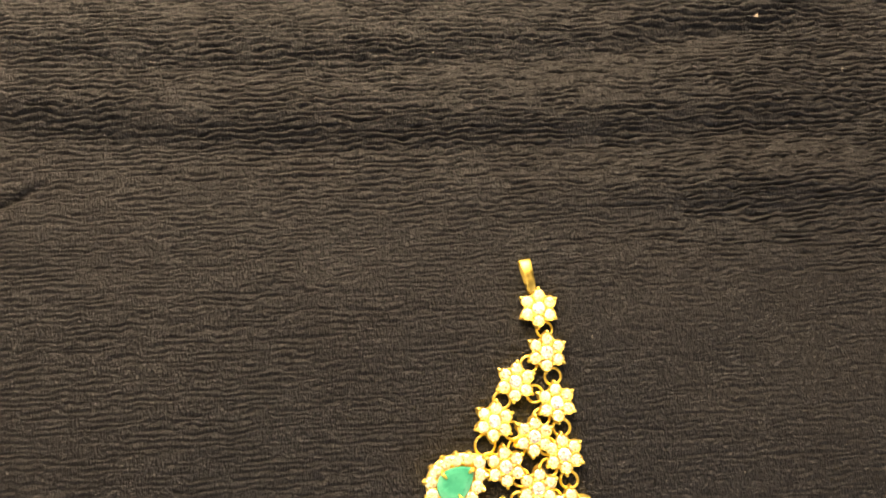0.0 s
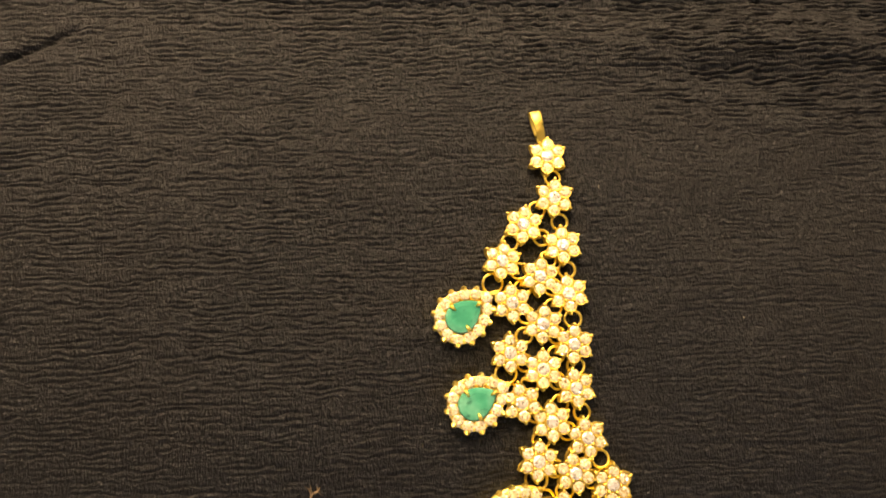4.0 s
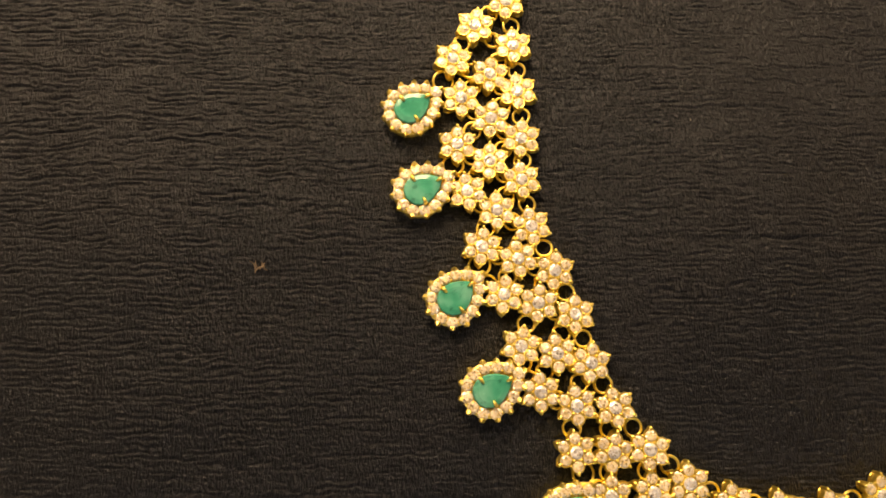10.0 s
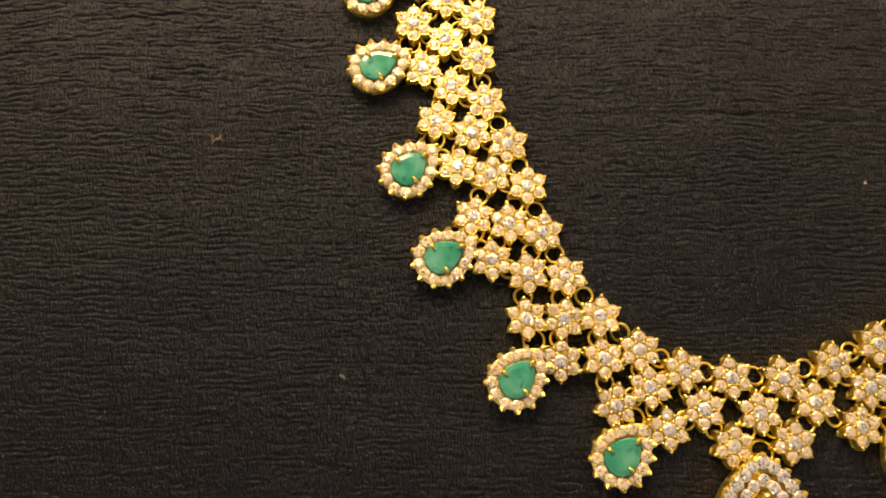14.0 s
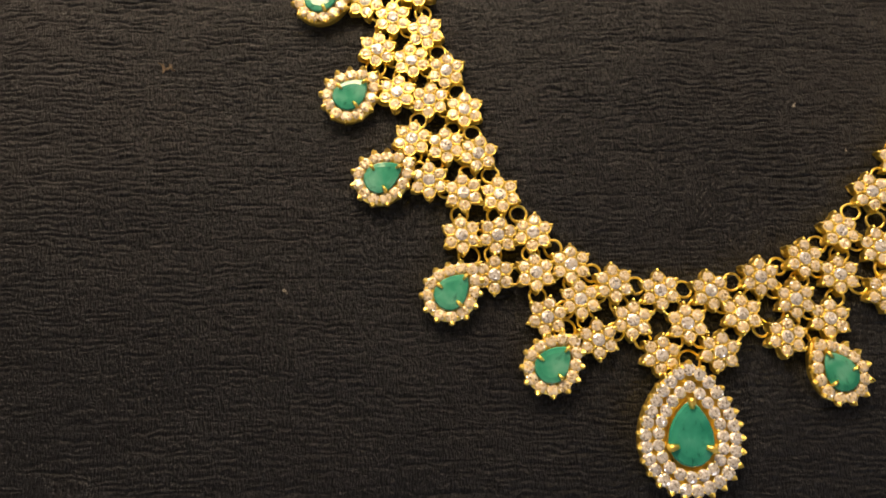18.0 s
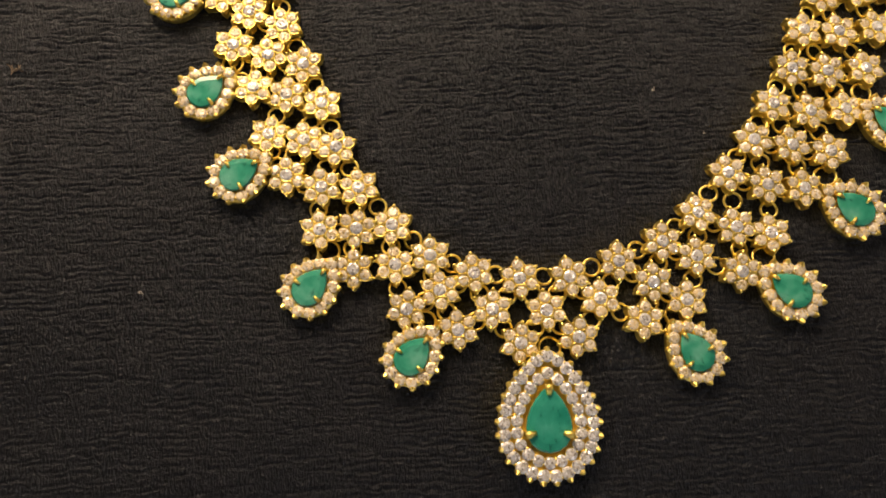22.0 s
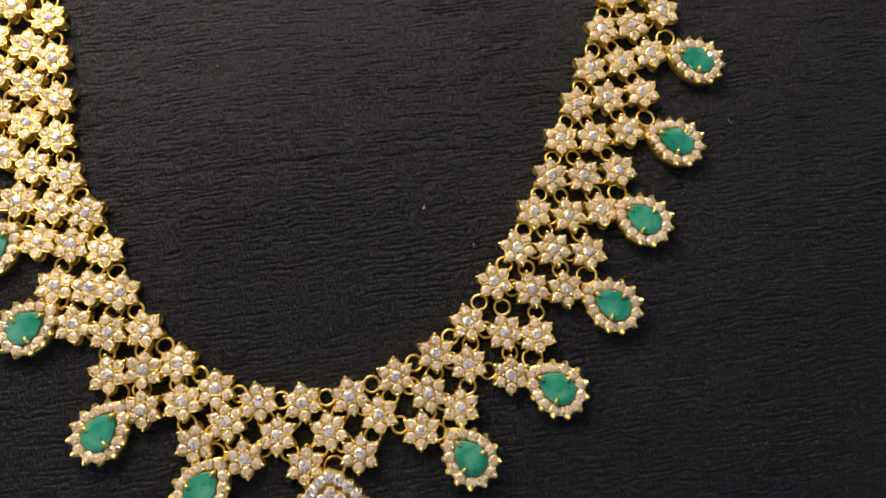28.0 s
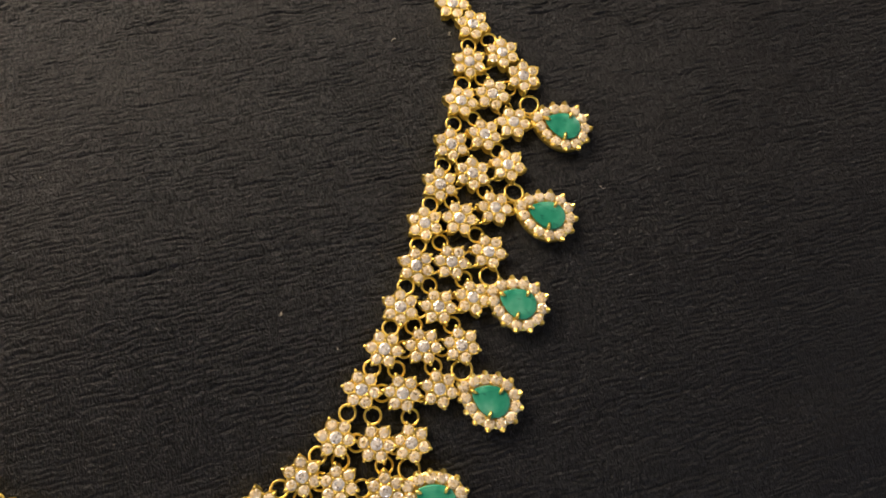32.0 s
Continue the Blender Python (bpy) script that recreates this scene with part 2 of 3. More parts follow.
def ease(v):
    v = np.clip(v, 0, 1)
    return v * v * (3 - 2 * v)


def cloth_height(x, y):
    """Height of the cloth, all in millimetres."""
    h = 0.6 * value_noise(x, y, 34, 26, 3) + 0.25 * value_noise(x, y, 13, 9, 4)
    # the cloth lies a little higher on both sides of the necklace's west half
    h += 2.8 * np.exp(-((x + 104) / 28) ** 2 - ((y - 36) / 38) ** 2) + 3.0 * np.exp(-((x + 6) / 19) ** 2 - ((y - 52) / 24) ** 2)
    # terraced folds at the far edge, fading out to the east
    fade = 1 - ease((x + 4) / 24)
    y1 = 123.3 + 0.0125 * (x + 48) + 0.8 * value_noise(x, y * 0, 30, 9, 11) + 0.00055 * (x + 30) ** 2
    y2 = 138.5 + 0.023 * (x + 48) + 0.9 * value_noise(x, y * 0, 26, 9, 12) + 0.00065 * (x + 45) ** 2 + 3.0 * ease((x + 32) / 14)
    h += 1.9 * fade * (1.4 * ease((y - y1) / 7.5) ** 0.8 + 1.3 * ease((y - y2) / 6.0) ** 0.8 - 1.0 * ease((y - y1 - 9) / 12) - 0.8 * ease((y - y2 - 7) / 12))
    # a third, softer fold in front of them, enlarged to stand in for shade there
    h += 2.2 * np.exp(-((x + 6) / 32) ** 2) * (ease((y - 109.3) / 7.0) - ease((y - 116.3) / 10))
    # short slanting crease in the west
    d = (y - 117.6) - 0.47 * (x + 135)
    h -= 1.1 * np.exp(-(d / 0.8) ** 2) * (1 - ease((x + 136) / 9))
    # long shallow crease across the middle
    h -= 0.2 * np.exp(-((y - 45.2 + 0.012 * x - 0.6 * value_noise(x, y * 0, 9, 9, 21)) / 0.45) ** 2) * ease((x + 26) / 12) * (1 - ease((x - 34) / 14))
    # crepe: puffed bands along x, parted by thin grooves that break off after a few millimetres; deeper in the folds
    far = np.maximum(ease((y + 0.18 * x - 87) / 30), 0.34 * ease((-60 - x) / 35) * ease((y - 33) / 30))
    far = far + 0.40 * ease((x + 45) / 45) * ease((y - 93) / 12)
    warp = 0.40 * value_noise(x, y, 6, 3.5, 5) + 0.42 * value_noise(x, y, 2.0, 1.1, 6) + 0.9 * value_noise(x, y, 30, 14, 7)
    warp = warp + 0.26 * value_noise(x, y, 0.9, 0.6, 15)
    near1 = np.abs(np.sin(math.pi * (y / 0.97 + warp)))
    near2 = np.abs(np.sin(math.pi * (y / 0.74 + 1.25 * warp + 0.7 * value_noise(x, y, 2.2, 1.1, 8))))
    open1 = ease((value_noise(x, y, 3.4, 0.95, 9) + 0.25 * value_noise(x, y, 40, 22, 10) + 0.18 + 0.25 * far) / 0.42)
    open2 = ease((value_noise(x, y, 2.0, 0.7, 13) + 0.05 + 0.15 * far) / 0.35)
    h += (0.10 + 0.28 * far) * (0.45 + 0.55 * open1) * (near1 ** 0.6 - 0.7)
    h -= (0.19 + 0.06 * far) * open1 * np.exp(-(near1 / 0.50) ** 2)
    h -= (0.11 + 0.06 * far) * open2 * np.exp(-(near2 / 0.60) ** 2)
    h += (0.06 + 0.07 * far) * value_noise(x + 0.4 * warp, y, 0.95, 0.7, 14)
    return h


def build_cloth():
    xs = np.concatenate([np.linspace(-260, -160, 60, endpoint=False), np.arange(-160, 185, 0.5), np.linspace(185, 290, 60)])
    ys = np.concatenate([np.linspace(-170, -52, 60, endpoint=False), np.arange(-52, 168, 0.18), np.linspace(168, 250, 50)])
    gx, gy = np.meshgrid(xs, ys)
    gz = cloth_height(gx, gy)
    nx, ny = len(xs), len(ys)
    co = np.stack([gx, gy, gz], -1).reshape(-1, 3) * MM
    k = (np.arange(ny - 1)[:, None] * nx + np.arange(nx - 1)[None, :]).reshape(-1)
    faces = np.stack([k, k + 1, k + nx + 1, k + nx], -1)
    me = bpy.data.meshes.new("black_cloth")
    me.vertices.add(len(co))
    me.vertices.foreach_set("co", co.reshape(-1))
    me.loops.add(faces.size)
    me.loops.foreach_set("vertex_index", faces.reshape(-1))
    me.polygons.add(len(faces))
    me.polygons.foreach_set("loop_start", np.arange(len(faces)) * 4)
    me.polygons.foreach_set("use_smooth", np.ones(len(faces), bool))
    me.update(calc_edges=True)
    me.materials.append(CLOTH)
    return tagged(new("black_cloth", me), "black crinkled crepe cloth with soft folds, spread on the table", "cloth")


build_cloth()


# ---------------------------------------------------------------- stones
def brilliant(r, seed, mat, point=0.0):
    """A round stone, or one drawn out to a point along +x: flat table, star and kite facets, girdle and pavilion."""
    pick = random.Random(seed)
    bm = bmesh.new()

    def ring(n, rad, z, offset, stir=0.0):
        made = []
        for i in range(n):
            a = math.tau * (i + offset) / n
            long = rad * (1 + point * max(0.0, math.cos(a)) ** 4)
            made.append(bm.verts.new((r * long * math.cos(a), r * rad * math.sin(a), r * (z + pick.uniform(-stir, stir)))))
        return made
    table, star = ring(8, 0.56, 0.25, 0, 0.02), ring(8, 0.82, 0.17, 0.5, 0.04)
    girdle, skirt, low = ring(16, 1.0, 0.02, 0), ring(16, 1.0, -0.05, 0), ring(8, 0.52, -0.44, 0.5)
    foot = bm.verts.new((0, 0, -0.82 * r))
    bm.faces.new(table)
    for i in range(8):
        j = (i + 1) % 8
        a, b, c, d = girdle[2 * i], girdle[2 * i + 1], girdle[(2 * i + 2) % 16], girdle[2 * i - 1]
        bm.faces.new((table[i], star[i], table[j]))
        bm.faces.new((table[i], star[i - 1], a, star[i]))
        bm.faces.new((star[i], a, b))
        bm.faces.new((star[i], b, c))
        e, f, g = skirt[2 * i], skirt[2 * i + 1], skirt[(2 * i + 2) % 16]
        bm.faces.new((e, low[i - 1], low[i]))
        bm.faces.new((e, low[i], f))
        bm.faces.new((f, low[i], g))
        bm.faces.new((low[i - 1], foot, low[i]))
    for i in range(16):
        bm.faces.new((girdle[i], skirt[i], skirt[(i + 1) % 16], girdle[(i + 1) % 16]))
    bmesh.ops.recalc_face_normals(bm, faces=bm.faces[:])
    return finish("stone", scaled(bm), mat)


def pear(length, width, count, grow=0.0):
    """Outline of a pear with its tip on +x: points, and outward normals."""
    pts = []
    for i in range(720):
        t = math.tau * i / 720
        pts.append(Vector((length / 2 * math.cos(t), 1.28 * width / 2 * math.sin(t) * abs(math.sin(t / 2)) ** 0.62)))
    out = []
    for i, p in enumerate(pts):
        d = pts[(i + 4) % 720] - pts[i - 4]
        n = Vector((d.y, -d.x)).normalized()
        out.append((p + grow * (n + Vector((0.33 * max(0.0, n.x) ** 3, 0))), n))
    gaps = [0.0]
    for a, b in zip(out, out[1:] + out[:1]):
        gaps.append(gaps[-1] + (b[0] - a[0]).length)
    picked, k = [], 0
    for i in range(count):
        want = gaps[-1] * i / count
        while gaps[k + 1] < want:
            k += 1
        picked.append(out[k])
    return picked


def pear_gem(length, width, depth, mat):
    """A pear-cut stone with a flat table, two rows of crown facets and a pavilion."""
    bm = bmesh.new()
    rows = []
    for size, z in ((1.0, 0.0), (0.93, 0.14 * depth), (0.66, 0.22 * depth)):
        ring = pear(length, width, 18)
        rows.append([bm.verts.new((p.x * size - (1 - size) * 0.08 * length, p.y * size, z)) for p, _ in ring])
    base = bm.verts.new((-0.08 * length, 0, -0.6 * depth))
    for a, b in zip(rows, rows[1:]):
        for i in range(18):
            j = (i + 1) % 18
            if i % 2:
                bm.faces.new((a[i], a[j], b[j]))
                bm.faces.new((a[i], b[j], b[i]))
            else:
                bm.faces.new((a[i], a[j], b[i]))
                bm.faces.new((a[j], b[j], b[i]))
    bm.faces.new(rows[-1])
    for i in range(18):
        bm.faces.new((rows[0][(i + 1) % 18], rows[0][i], base))
    return finish("emerald", scaled(bm), mat)


# ---------------------------------------------------------------- flower clusters
PETAL_AT, PETAL_R, HEART_R = 1.98, 0.86, 0.97


def flower_setting():
    """Gold setting of a six-petalled cluster: scalloped base and gallery plates, seven cups, pointed claws and grains."""
    bm = bmesh.new()
    for z0, z1, core, lobes in ((0.12, 0.45, 1.80, 1.30), (0.80, 1.62, 1.95, 1.08)):
        outline = []
        for i in range(48):
            a = math.tau * i / 48
            reach = core + lobes * abs(math.cos(3 * a)) ** 1.2
            outline.append((reach * math.cos(a), reach * math.sin(a)))
        plate(bm, outline, z0, z1, 0.10)
    for i in range(6):
        a = math.tau * i / 6
        c, s = math.cos(a), math.sin(a)
        lathe(bm, [(0.55, 0.85), (0.92, 1.30), (PETAL_R + 0.16, 1.72), (PETAL_R + 0.11, 1.92), (PETAL_R - 0.03, 1.90), (PETAL_R - 0.14, 1.60), (0.3, 1.05)], (PETAL_AT * c, PETAL_AT * s, 0), 14)
        # claw at the petal's tip, drawn out to a blunt point, standing on the base plate
        tip = Matrix.Rotation(a, 3, "Z") @ Matrix.Diagonal((1.30, 0.80, 1.0))
        lathe(bm, [(0.30, 0.30), (0.34, 1.20), (0.36, 1.70), (0.29, 1.96), (0.10, 2.08)], (2.93 * c, 2.93 * s, 0), 8, tip)
        # grains between the petals
        b = a + math.pi / 6
        bead(bm, (2.10 * math.cos(b), 2.10 * math.sin(b), 1.72), 0.24)
        bead(bm, (1.24 * math.cos(b), 1.24 * math.sin(b), 2.00), 0.25)
    lathe(bm, [(0.6, 0.9), (0.9, 1.5), (HEART_R + 0.14, 1.98), (HEART_R + 0.06, 2.10), (HEART_R - 0.06, 2.06), (HEART_R - 0.16, 1.8), (0.3, 1.2)], (0, 0, 0), 14)
    return finish("flower", scaled(bm), GOLD)


FLOWER = flower_setting()
PETAL_STONES = [brilliant(PETAL_R, k, STONE, 0.16) for k in range(6)]
HEART_STONES = [brilliant(HEART_R, k, WHITE_STONE) for k in range(6, 10)]
HALO_STONES = {1.04: [brilliant(1.04, k, STONE) for k in range(10, 16)],
               1.02: [brilliant(1.02, k, WHITE_STONE) for k in range(16, 20)],
               1.1: [brilliant(1.1, k, WHITE_STONE) for k in range(20, 25)]}
dice = random.Random(7)
necklace = tagged(new("necklace"), "gold necklace of stone flowers and emerald drops on black cloth", "necklace")


def spin(z=0.0, lean=5.0):
    return pose(0, 0, 0, dice.uniform(-lean, lean), dice.uniform(-lean, lean), z + dice.uniform(0, 360))


def flower(x, y, turn):
    z = cloth_at(x, y)
    m = pose(MM * x, MM * y, z, dice.uniform(-5, 5), dice.uniform(-5, 5), turn) @ Matrix.Scale(1.085, 4)
    ob = part("flower", FLOWER, necklace, m)
    part("stone", dice.choice(HEART_STONES), ob, pose(0, 0, 2.06 * MM) @ spin(0, 4.0), "clear round centre stone")
    for i in range(6):
        a = math.tau * i / 6
        part("stone", dice.choice(PETAL_STONES), ob, pose(MM * PETAL_AT * math.cos(a), MM * PETAL_AT * math.sin(a), 1.83 * MM, dice.uniform(-6, 6), dice.uniform(-3, 9), 60 * i))
    return ob


def cloth_at(x, y):
    """Where a piece of about 5 mm rests on the cloth, in metres."""
    u, v = np.meshgrid(np.linspace(x - 2.5, x + 2.5, 9), np.linspace(y - 2.5, y + 2.5, 15))
    return MM * (float(np.percentile(cloth_height(u, v), 80)) - 0.30)


# strands, from the clasp to the middle, in millimetres
WEST_INNER = [(-46.9, 95.0), (-46.0, 87.8), (-45.1, 79.3), (-44.3, 71.0), (-44.0, 62.6), (-44.2, 55.2), (-42.7, 47.3), (-39.0, 40.0), (-36.1, 32.6), (-33.8, 24.9), (-30.0, 17.8), (-24.6, 11.3), (-18.7, 6.1), (-11.9, 3.0), (-4.3, 1.9)]
WEST_MIDDLE = [(-51.5, 83.0), (-49.3, 74.1), (-49.0, 66.1), (-49.4, 58.4), (-48.4, 49.9), (-45.1, 41.8), (-41.7, 34.6), (-39.1, 26.4), (-36.1, 18.3), (-30.6, 11.1), (-24.6, 4.7), (-17.2, 0.4), (-9.0, -3.0)]
WEST_OUTER = [(-55.7, 76.8), (-54.2, 69.7), (-54.9, 61.4), (-53.1, 53.2), (-51.1, 43.8), (-47.4, 35.8), (-44.9, 27.5), (-41.9, 20.4), (-36.6, 11.0), (-31.0, 4.6), (-22.7, -2.2), (-14.7, -5.9), (-4.9, -8.4)]
EAST_INNER = [(64.3, 86.0), (66.9, 81.0), (64.3, 73.4), (60.8, 65.9), (57.0, 58.2), (53.1, 51.1), (48.8, 44.2), (45.4, 37.2), (41.0, 30.4), (37.0, 24.1), (31.8, 18.3), (25.9, 11.6), (19.4, 7.2), (11.9, 4.2), (3.7, 1.9)]
EAST_MIDDLE = [(71.1, 74.1), (67.2, 66.4), (63.5, 58.7), (59.5, 51.8), (55.3, 43.9), (51.8, 36.5), (47.6, 29.1), (43.4, 23.1), (38.2, 16.3), (32.4, 9.2), (25.0, 4.5), (17.4, 0.6), (8.6, -2.0)]
EAST_OUTER = [(74.0, 68.7), (69.7, 59.9), (66.5, 51.8), (61.9, 44.5), (58.8, 36.7), (53.8, 29.2), (50.0, 21.7), (44.4, 15.4), (38.1, 7.8), (32.1, 1.8), (22.7, -2.7), (15.2, -5.7), (4.5, -7.8)]


places = {}
for side, strands in (("west", (WEST_INNER, WEST_MIDDLE, WEST_OUTER)), ("east", (EAST_INNER, EAST_MIDDLE, EAST_OUTER))):
    for row, (strand, first) in enumerate(zip(strands, (-1, 1, 1))):
        for i, (x, y) in enumerate(strand):
            places[side, row, first + i] = (x, y)
places["mid", 1, 14] = (-0.2, -3.5)
for key, (x, y) in places.items():
    flower(x, y, 90 + dice.uniform(-11, 11))


# ---------------------------------------------------------------- jump rings
def ring_mesh(major, minor):
    bm = bmesh.new()
    n, k = 22, 8
    grid = [[bm.verts.new(((major + minor * math.cos(math.tau * j / k)) * math.cos(math.tau * i / n),
                           (major + minor * math.cos(math.tau * j / k)) * math.sin(math.tau * i / n),
                           minor * math.sin(math.tau * j / k))) for j in range(k)] for i in range(n)]
    for i in range(n):
        for j in range(k):
            bm.faces.new((grid[i][j], grid[(i + 1) % n][j], grid[(i + 1) % n][(j + 1) % k], grid[i][(j + 1) % k]))
    return finish("jump_ring", scaled(bm), GOLD, True)


RING = ring_mesh(1.40, 0.23)
BIG_RING = ring_mesh(1.75, 0.23)


def join(a, b, mesh=RING, shift=0.0, slide=0.5):
    x, y = a[0] + (b[0] - a[0]) * slide, a[1] + (b[1] - a[1]) * slide
    d = Vector((b[0] - a[0], b[1] - a[1])).normalized()
    x, y = x - d.y * shift, y + d.x * shift
    turn = math.degrees(math.atan2(d.y, d.x))
    part("jump_ring", mesh, necklace, pose(MM * x, MM * y, cloth_at(x, y) + 0.85 * MM, dice.uniform(-14, 14), dice.uniform(-9, 9), turn))


for side in ("west", "east"):
    sign = 1 if side == "west" else -1
    for i in range(-1, 13):
        join(places[side, 0, i], places[side, 0, i + 1], shift=0.35 * sign)
    for i in range(1, 14):
        join(places[side, 1, i], places[side, 0, i - 1], shift=0.5 * sign)
        join(places[side, 1, i], places[side, 0, i], shift=-0.3 * sign)
        join(places[side, 2, i], places[side, 1, i], shift=0.5 * sign)
        nxt = places[side, 1, i + 1] if i < 13 else places["mid", 1, 14]
        join(places[side, 2, i], nxt, shift=-0.3 * sign)
    join(places["mid", 1, 14], places[side, 0, 13], shift=0.0)
join(places["west", 0, 13], places["east", 0, 13], shift=0.3)


# ---------------------------------------------------------------- emerald drops
def claw(r, reach):
    """A bent gold claw that grips a stone: foot at the origin, tip reaching along -x."""
    bm = bmesh.new()
    spine = [(0.25, -0.9), (0.22, 0.0), (0.05, 0.38), (-0.35 * reach, 0.52), (-reach, 0.42)]
    rad = [r, r, r * 1.05, r, r * 0.6]
    loops = []
    for (x, z), q in zip(spine, rad):
        loops.append([bm.verts.new((x + q * 0.5 * math.sin(a) * 0.4, q * math.cos(a), z + q * math.sin(a))) for a in [math.tau * i / 7 for i in range(7)]])
    for a, b in zip(loops, loops[1:]):
        for i in range(7):
            bm.faces.new((a[i], b[i], b[(i + 1) % 7], a[(i + 1) % 7]))
    bm.faces.new(loops[-1])
    bm.faces.new(loops[0][::-1])
    bmesh.ops.recalc_face_normals(bm, faces=bm.faces[:])
    return finish("claw", scaled(bm), GOLD, True)


def drop_setting(name, length, width, halos, height):
    """Gold setting: gallery plate, rim round the stone, cups and pointed grains for each halo."""
    bm = bmesh.new()
    edge = halos[-1][0] + 0.8
    plate(bm, [tuple(p) for p, _ in pear(length, width, 72, edge)], 0.3, height - 0.75, 0.2)
    inner = [p for p, _ in pear(length, width, 48, -0.02)]
    outer = [p for p, _ in pear(length, width, 48, 0.14)]
    lo = [bm.verts.new((p.x, p.y, height - 0.8)) for p in outer]
    hi = [bm.verts.new((p.x, p.y, height + 0.10)) for p in outer]
    top = [bm.verts.new((p.x, p.y, height + 0.10)) for p in inner]
    low = [bm.verts.new((p.x, p.y, height - 0.8)) for p in inner]
    for a, b in ((lo, hi), (hi, top), (top, low)):
        for i in range(48):
            j = (i + 1) % 48
            bm.faces.new((a[i], a[j], b[j], b[i]))
    for k, (gap, count, r) in enumerate(halos):
        ring = pear(length, width, count, gap)
        for p, n in ring:
            lathe(bm, [(0.6 * r, height - 0.9), (1.05 * r, height - 0.04), (0.94 * r, height - 0.03), (0.2 * r, height - 0.75)], (p.x, p.y, 0), 10)
            if k == len(halos) - 1:
                tip = p + n * (r + 0.05)
                lean = Matrix.Rotation(math.atan2(n.y, n.x), 3, "Z") @ Matrix.Rotation(0.55, 3, "Y")
                lathe(bm, [(0.48, -1.1), (0.64, -0.3), (0.50, 0.12), (0.06, 0.62)], (tip.x, tip.y, height), 6, lean)
        for i in range(count):
            (p, n), (q, _) = ring[i], ring[(i + 1) % count]
            c = (p + q) / 2
            bead(bm, (c.x + n.x * 0.45 * r, c.y + n.y * 0.45 * r, height + 0.02), 0.21)
            bead(bm, (c.x - n.x * 0.5 * r, c.y - n.y * 0.5 * r, height + 0.04), 0.2)
    return finish(name, scaled(bm), GOLD)


def drop(name, mesh, gem, hook, halos, length, width, height, side, x, y, turn, label):
    ob = part(name, mesh, necklace, pose(MM * x, MM * y, cloth_at(x, y), dice.uniform(-3, 3), dice.uniform(-3, 3), turn) @ Matrix.Scale(0.98 if x > 30 else 0.95, 4), label)
    part("emerald", gem, ob, pose(0, 0, MM * (height + 0.24)), "cloudy green pear-cut emerald")
    for gap, count, r in halos:
        for p, _ in pear(length, width, count, gap):
            part("stone", dice.choice(HALO_STONES[r]), ob, pose(MM * p.x, MM * p.y, MM * (height + 0.03)) @ spin(0, 8))
    for share in (0.0, side, 1 - side):
        p, n = pear(length, width, 100, 0.1)[round(share * 100)]
        part("claw", hook, ob, pose(MM * p.x, MM * p.y, MM * (height + 0.35), 0, 0, math.degrees(math.atan2(n.y, n.x))))
    return ob


SMALL = dict(side=0.29, length=6.75, width=4.65, height=2.3, halos=((1.24, 13, 1.04),))
GREAT = dict(side=0.315, length=10.5, width=6.85, height=2.7, halos=((1.62, 20, 1.02), (3.75, 27, 1.1)))
SMALL_SETTING = drop_setting("emerald_drop", SMALL["length"], SMALL["width"], SMALL["halos"], SMALL["height"])
GREAT_SETTING = drop_setting("pendant_drop", GREAT["length"], GREAT["width"], GREAT["halos"], GREAT["height"])
SMALL_GEM, GREAT_GEM = pear_gem(7.25, 5.1, 1.9, EMERALD), pear_gem(10.7, 7.1, 2.4, DEEP_EMERALD)
SMALL_CLAW, GREAT_CLAW = claw(0.31, 1.0), claw(0.62, 1.5)
DROPS = {("west", 1): (-62.4, 67.8, 36), ("west", 2): (-60.6, 53.5, 28), ("west", 3): (-55.3, 35.6, 42), ("west", 4): (-49.4, 21.0, 30), ("west", 5): (-37.9, 1.8, 48), ("west", 6): (-21.8, -9.7, 47), ("east", 6): (22.8, -10.8, 124), ("east", 5): (39.8, -1.6, 142), ("east", 4): (52.5, 11.7, 140), ("east", 3): (61.4, 26.6, 140), ("east", 2): (70.8, 41.0, 147), ("east", 1): (78.4, 57.3, 150)}
for (side, k), (x, y, turn) in DROPS.items():
    drop("emerald_drop", SMALL_SETTING, SMALL_GEM, SMALL_CLAW, x=x, y=y, turn=turn, label="pear-shaped emerald drop with a halo of clear stones", **SMALL)
    a = Vector((x, y)) + 5.2 * Vector((math.cos(radians(turn)), math.sin(radians(turn))))
    join(places[side, 2, 2 * k - 1], a, BIG_RING, slide=0.62)
    join(places[side, 2, 2 * k], a, RING, slide=0.62)
drop("pendant_drop", GREAT_SETTING, GREAT_GEM, GREAT_CLAW, x=-1.3, y=-20.3, turn=88, label="large pear-shaped emerald pendant with a double halo", **GREAT)
join(places["west", 2, 13], places["east", 2, 13], BIG_RING, shift=-1.3)


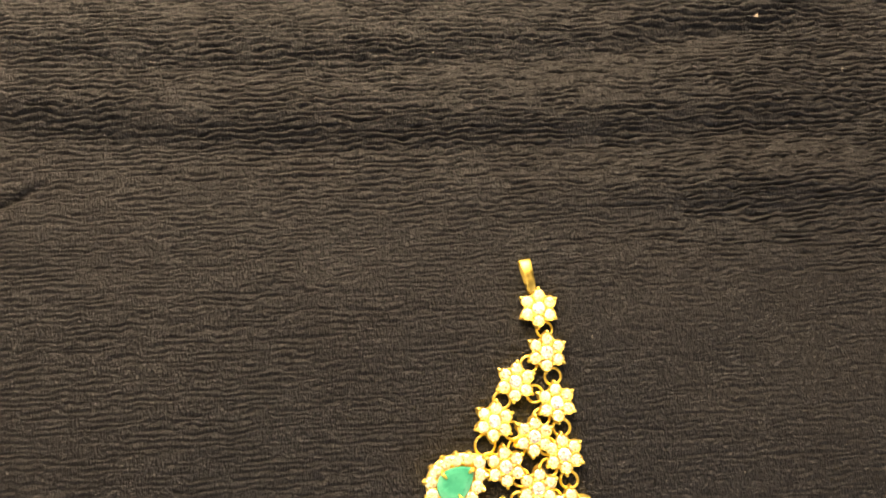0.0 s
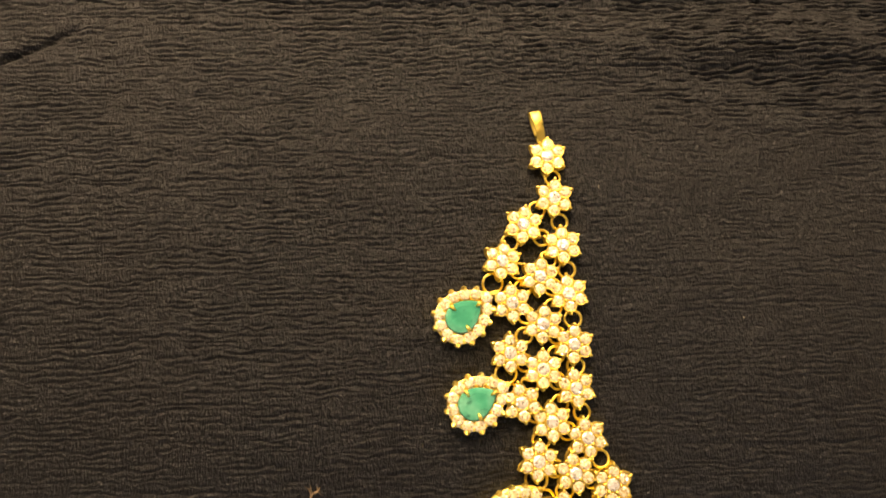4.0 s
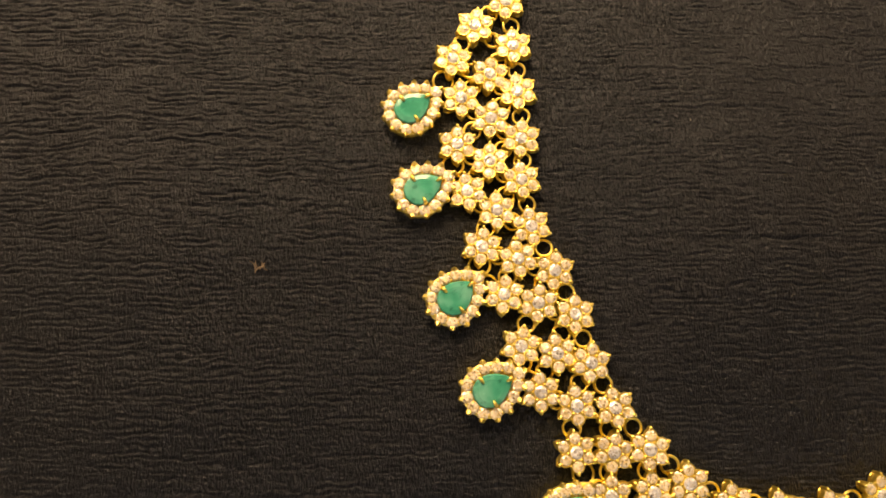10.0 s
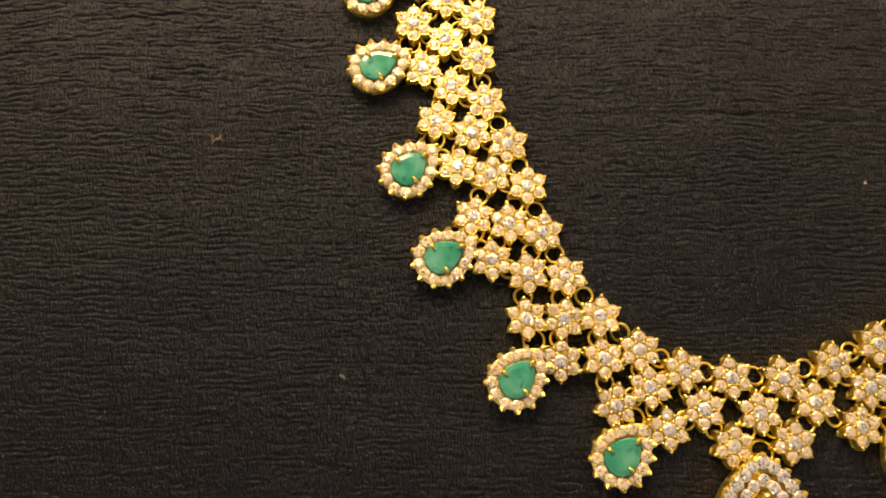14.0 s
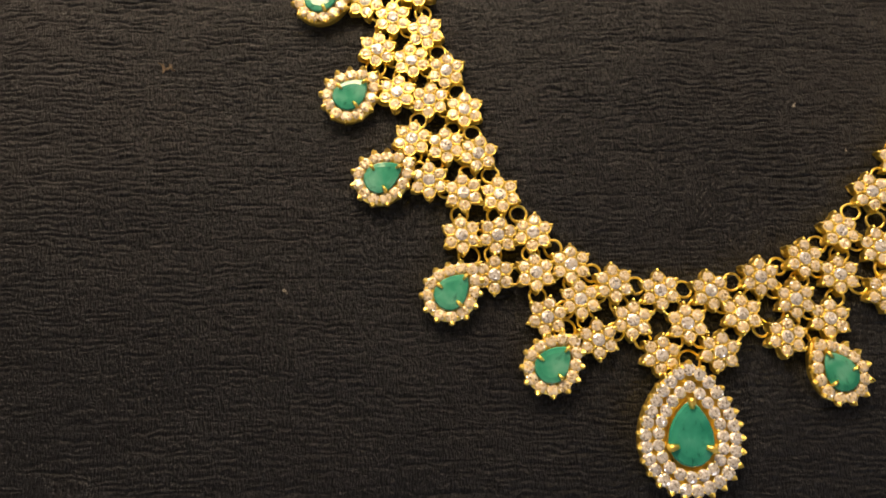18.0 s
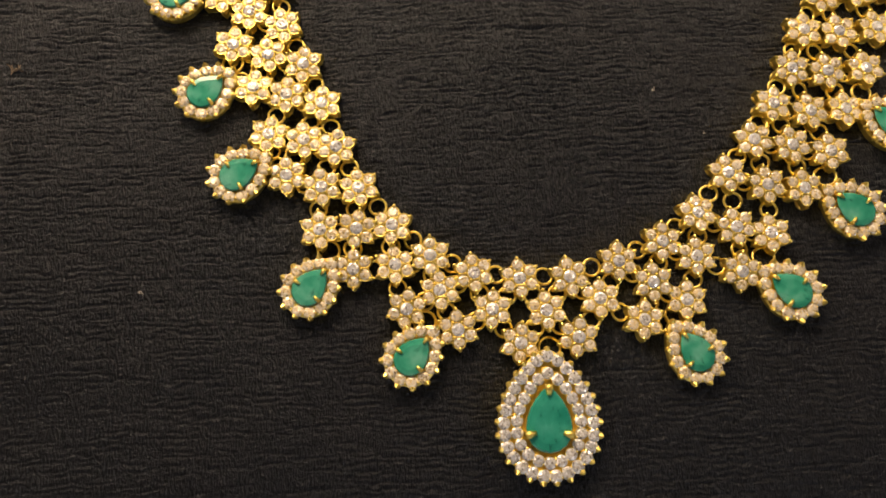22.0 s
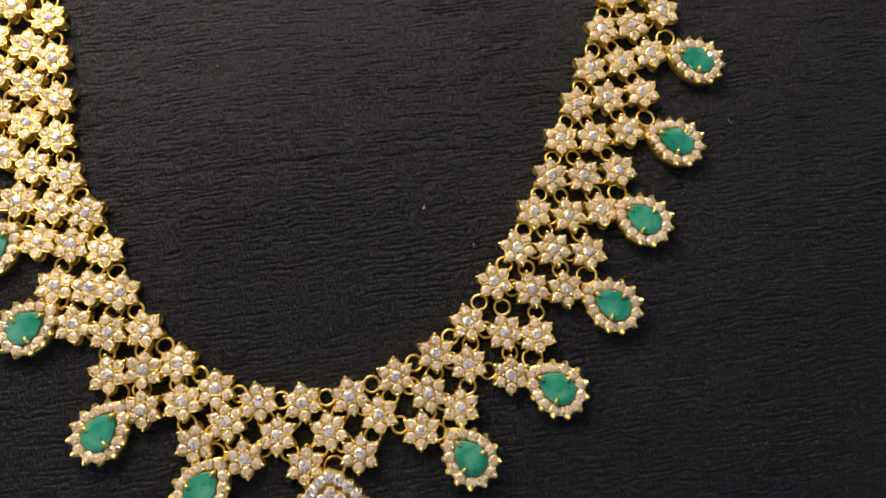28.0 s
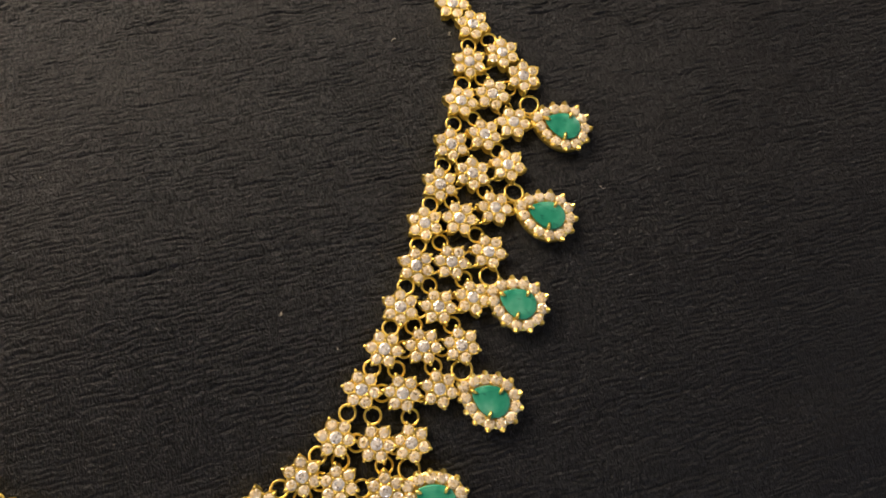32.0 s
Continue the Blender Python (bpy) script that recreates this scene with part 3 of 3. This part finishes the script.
# ---------------------------------------------------------------- bail at the clasp end
def bail_mesh():
    """A tapered strip bent into a flat loop, wide at its far end."""
    bm = bmesh.new()
    loops = []
    n = 28
    for i in range(n):
        a = math.tau * i / n
        u = 0.5 - 0.5 * math.cos(a)
        x = 5.7 * u
        z = 1.45 + 1.2 * math.sin(a) * (0.55 + 0.45 * u)
        half = 0.64 + 0.38 * u
        out = Vector((-math.cos(a) * 0.3, 0, math.sin(a))).normalized() * 0.18
        c = Vector((x, 0, z))
        loops.append([bm.verts.new(c + Vector((0, s * half, 0)) + o * out) for s, o in ((-1, -1), (1, -1), (1, 0.6), (0.7, 1), (-0.7, 1), (-1, 0.6))])
    for i in range(n):
        a, b = loops[i], loops[(i + 1) % n]
        for j in range(6):
            bm.faces.new((a[j], b[j], b[(j + 1) % 6], a[(j + 1) % 6]))
    bmesh.ops.recalc_face_normals(bm, faces=bm.faces[:])
    return finish("bail", scaled(bm), GOLD, True)


part("bail", bail_mesh(), necklace, pose(MM * (WEST_INNER[0][0] - 0.85), MM * (WEST_INNER[0][1] + 2.7), cloth_at(-49, 104), 0, 0, 101), "polished gold bail loop")


# ---------------------------------------------------------------- lint on the cloth
def lint(x, y, size, mat, turn, label):
    """A tangle of short fibres."""
    bm = bmesh.new()
    pick = random.Random(round(x * 10))
    for _ in range(5):
        a = pick.uniform(0, math.tau)
        c = Vector((pick.uniform(-0.3, 0.3) * size, pick.uniform(-0.2, 0.2) * size, 0.10))
        half = Vector((math.cos(a), math.sin(a), pick.uniform(-0.1, 0.2))) * size * pick.uniform(0.25, 0.5)
        bend = Vector((-half.y, half.x, 0)) * 0.4
        prev = None
        for s, w in ((-1, 0.03), (-0.3, 0.06), (0.4, 0.06), (1, 0.03)):
            p = c + half * s + bend * (s * s)
            loop = [bm.verts.new(p + Vector((w * size * math.cos(t), w * size * math.sin(t), w * size * math.sin(t + 1)))) for t in (0, 2.1, 4.2)]
            if prev:
                for i in range(3):
                    bm.faces.new((prev[i], loop[i], loop[(i + 1) % 3], prev[(i + 1) % 3]))
            prev = loop
    ob = new("lint_fleck", finish("lint_fleck", scaled(bm), mat))
    ob.matrix_basis = pose(MM * x, MM * y, MM * float(cloth_height(np.array(x), np.array(y))), 0, 0, turn)
    return tagged(ob, label, "lint", "lint flecks on the cloth")


lint(-87.2, 40.4, 2.4, LINT_BROWN, 20, "tiny tan tuft of lint on the black cloth")
for x, y, s in ((-65.5, 2.0, 0.9), (21.0, 34.0, 0.8), (29.1, 26.0, 0.6), (-14.4, 66.3, 0.5), (-2.7, 146.6, 1.0), (-62.5, 141.4, 0.9), (13.4, 136.5, 0.9), (62.3, 80.8, 0.8)):
    lint(x, y, s, LINT, 37 * s * x, "tiny pale speck of lint on the black cloth")


def fibre(x, y, size, turn):
    """A single curled hair of lint lying on the cloth."""
    bm = bmesh.new()
    prev = None
    for i in range(9):
        a = 0.35 + 2.6 * i / 8
        r = size * (0.35 + 0.25 * i / 8)
        p = Vector((r * math.cos(a), r * math.sin(a), 0.35 + 0.15 * math.sin(2 * a)))
        loop = [bm.verts.new(p + 0.07 * Vector((math.cos(t) * math.cos(a), math.cos(t) * math.sin(a), math.sin(t)))) for t in (0, 2.1, 4.2)]
        if prev:
            for k in range(3):
                bm.faces.new((prev[k], loop[k], loop[(k + 1) % 3], prev[(k + 1) % 3]))
        prev = loop
    ob = new("lint_fibre", finish("lint_fibre", scaled(bm), LINT))
    ob.matrix_basis = pose(MM * x, MM * y, MM * float(cloth_height(np.array(x), np.array(y))), 0, 0, turn)
    return tagged(ob, "short pale curled fibre lying on the black cloth", "lint", "lint flecks on the cloth")


for x, y, size, turn in ((-37.7, 89.9, 0.55, 100), (83.3, 44.7, 1.2, 160), (51.5, 81.2, 1.0, 20)):
    fibre(x, y, size, turn)
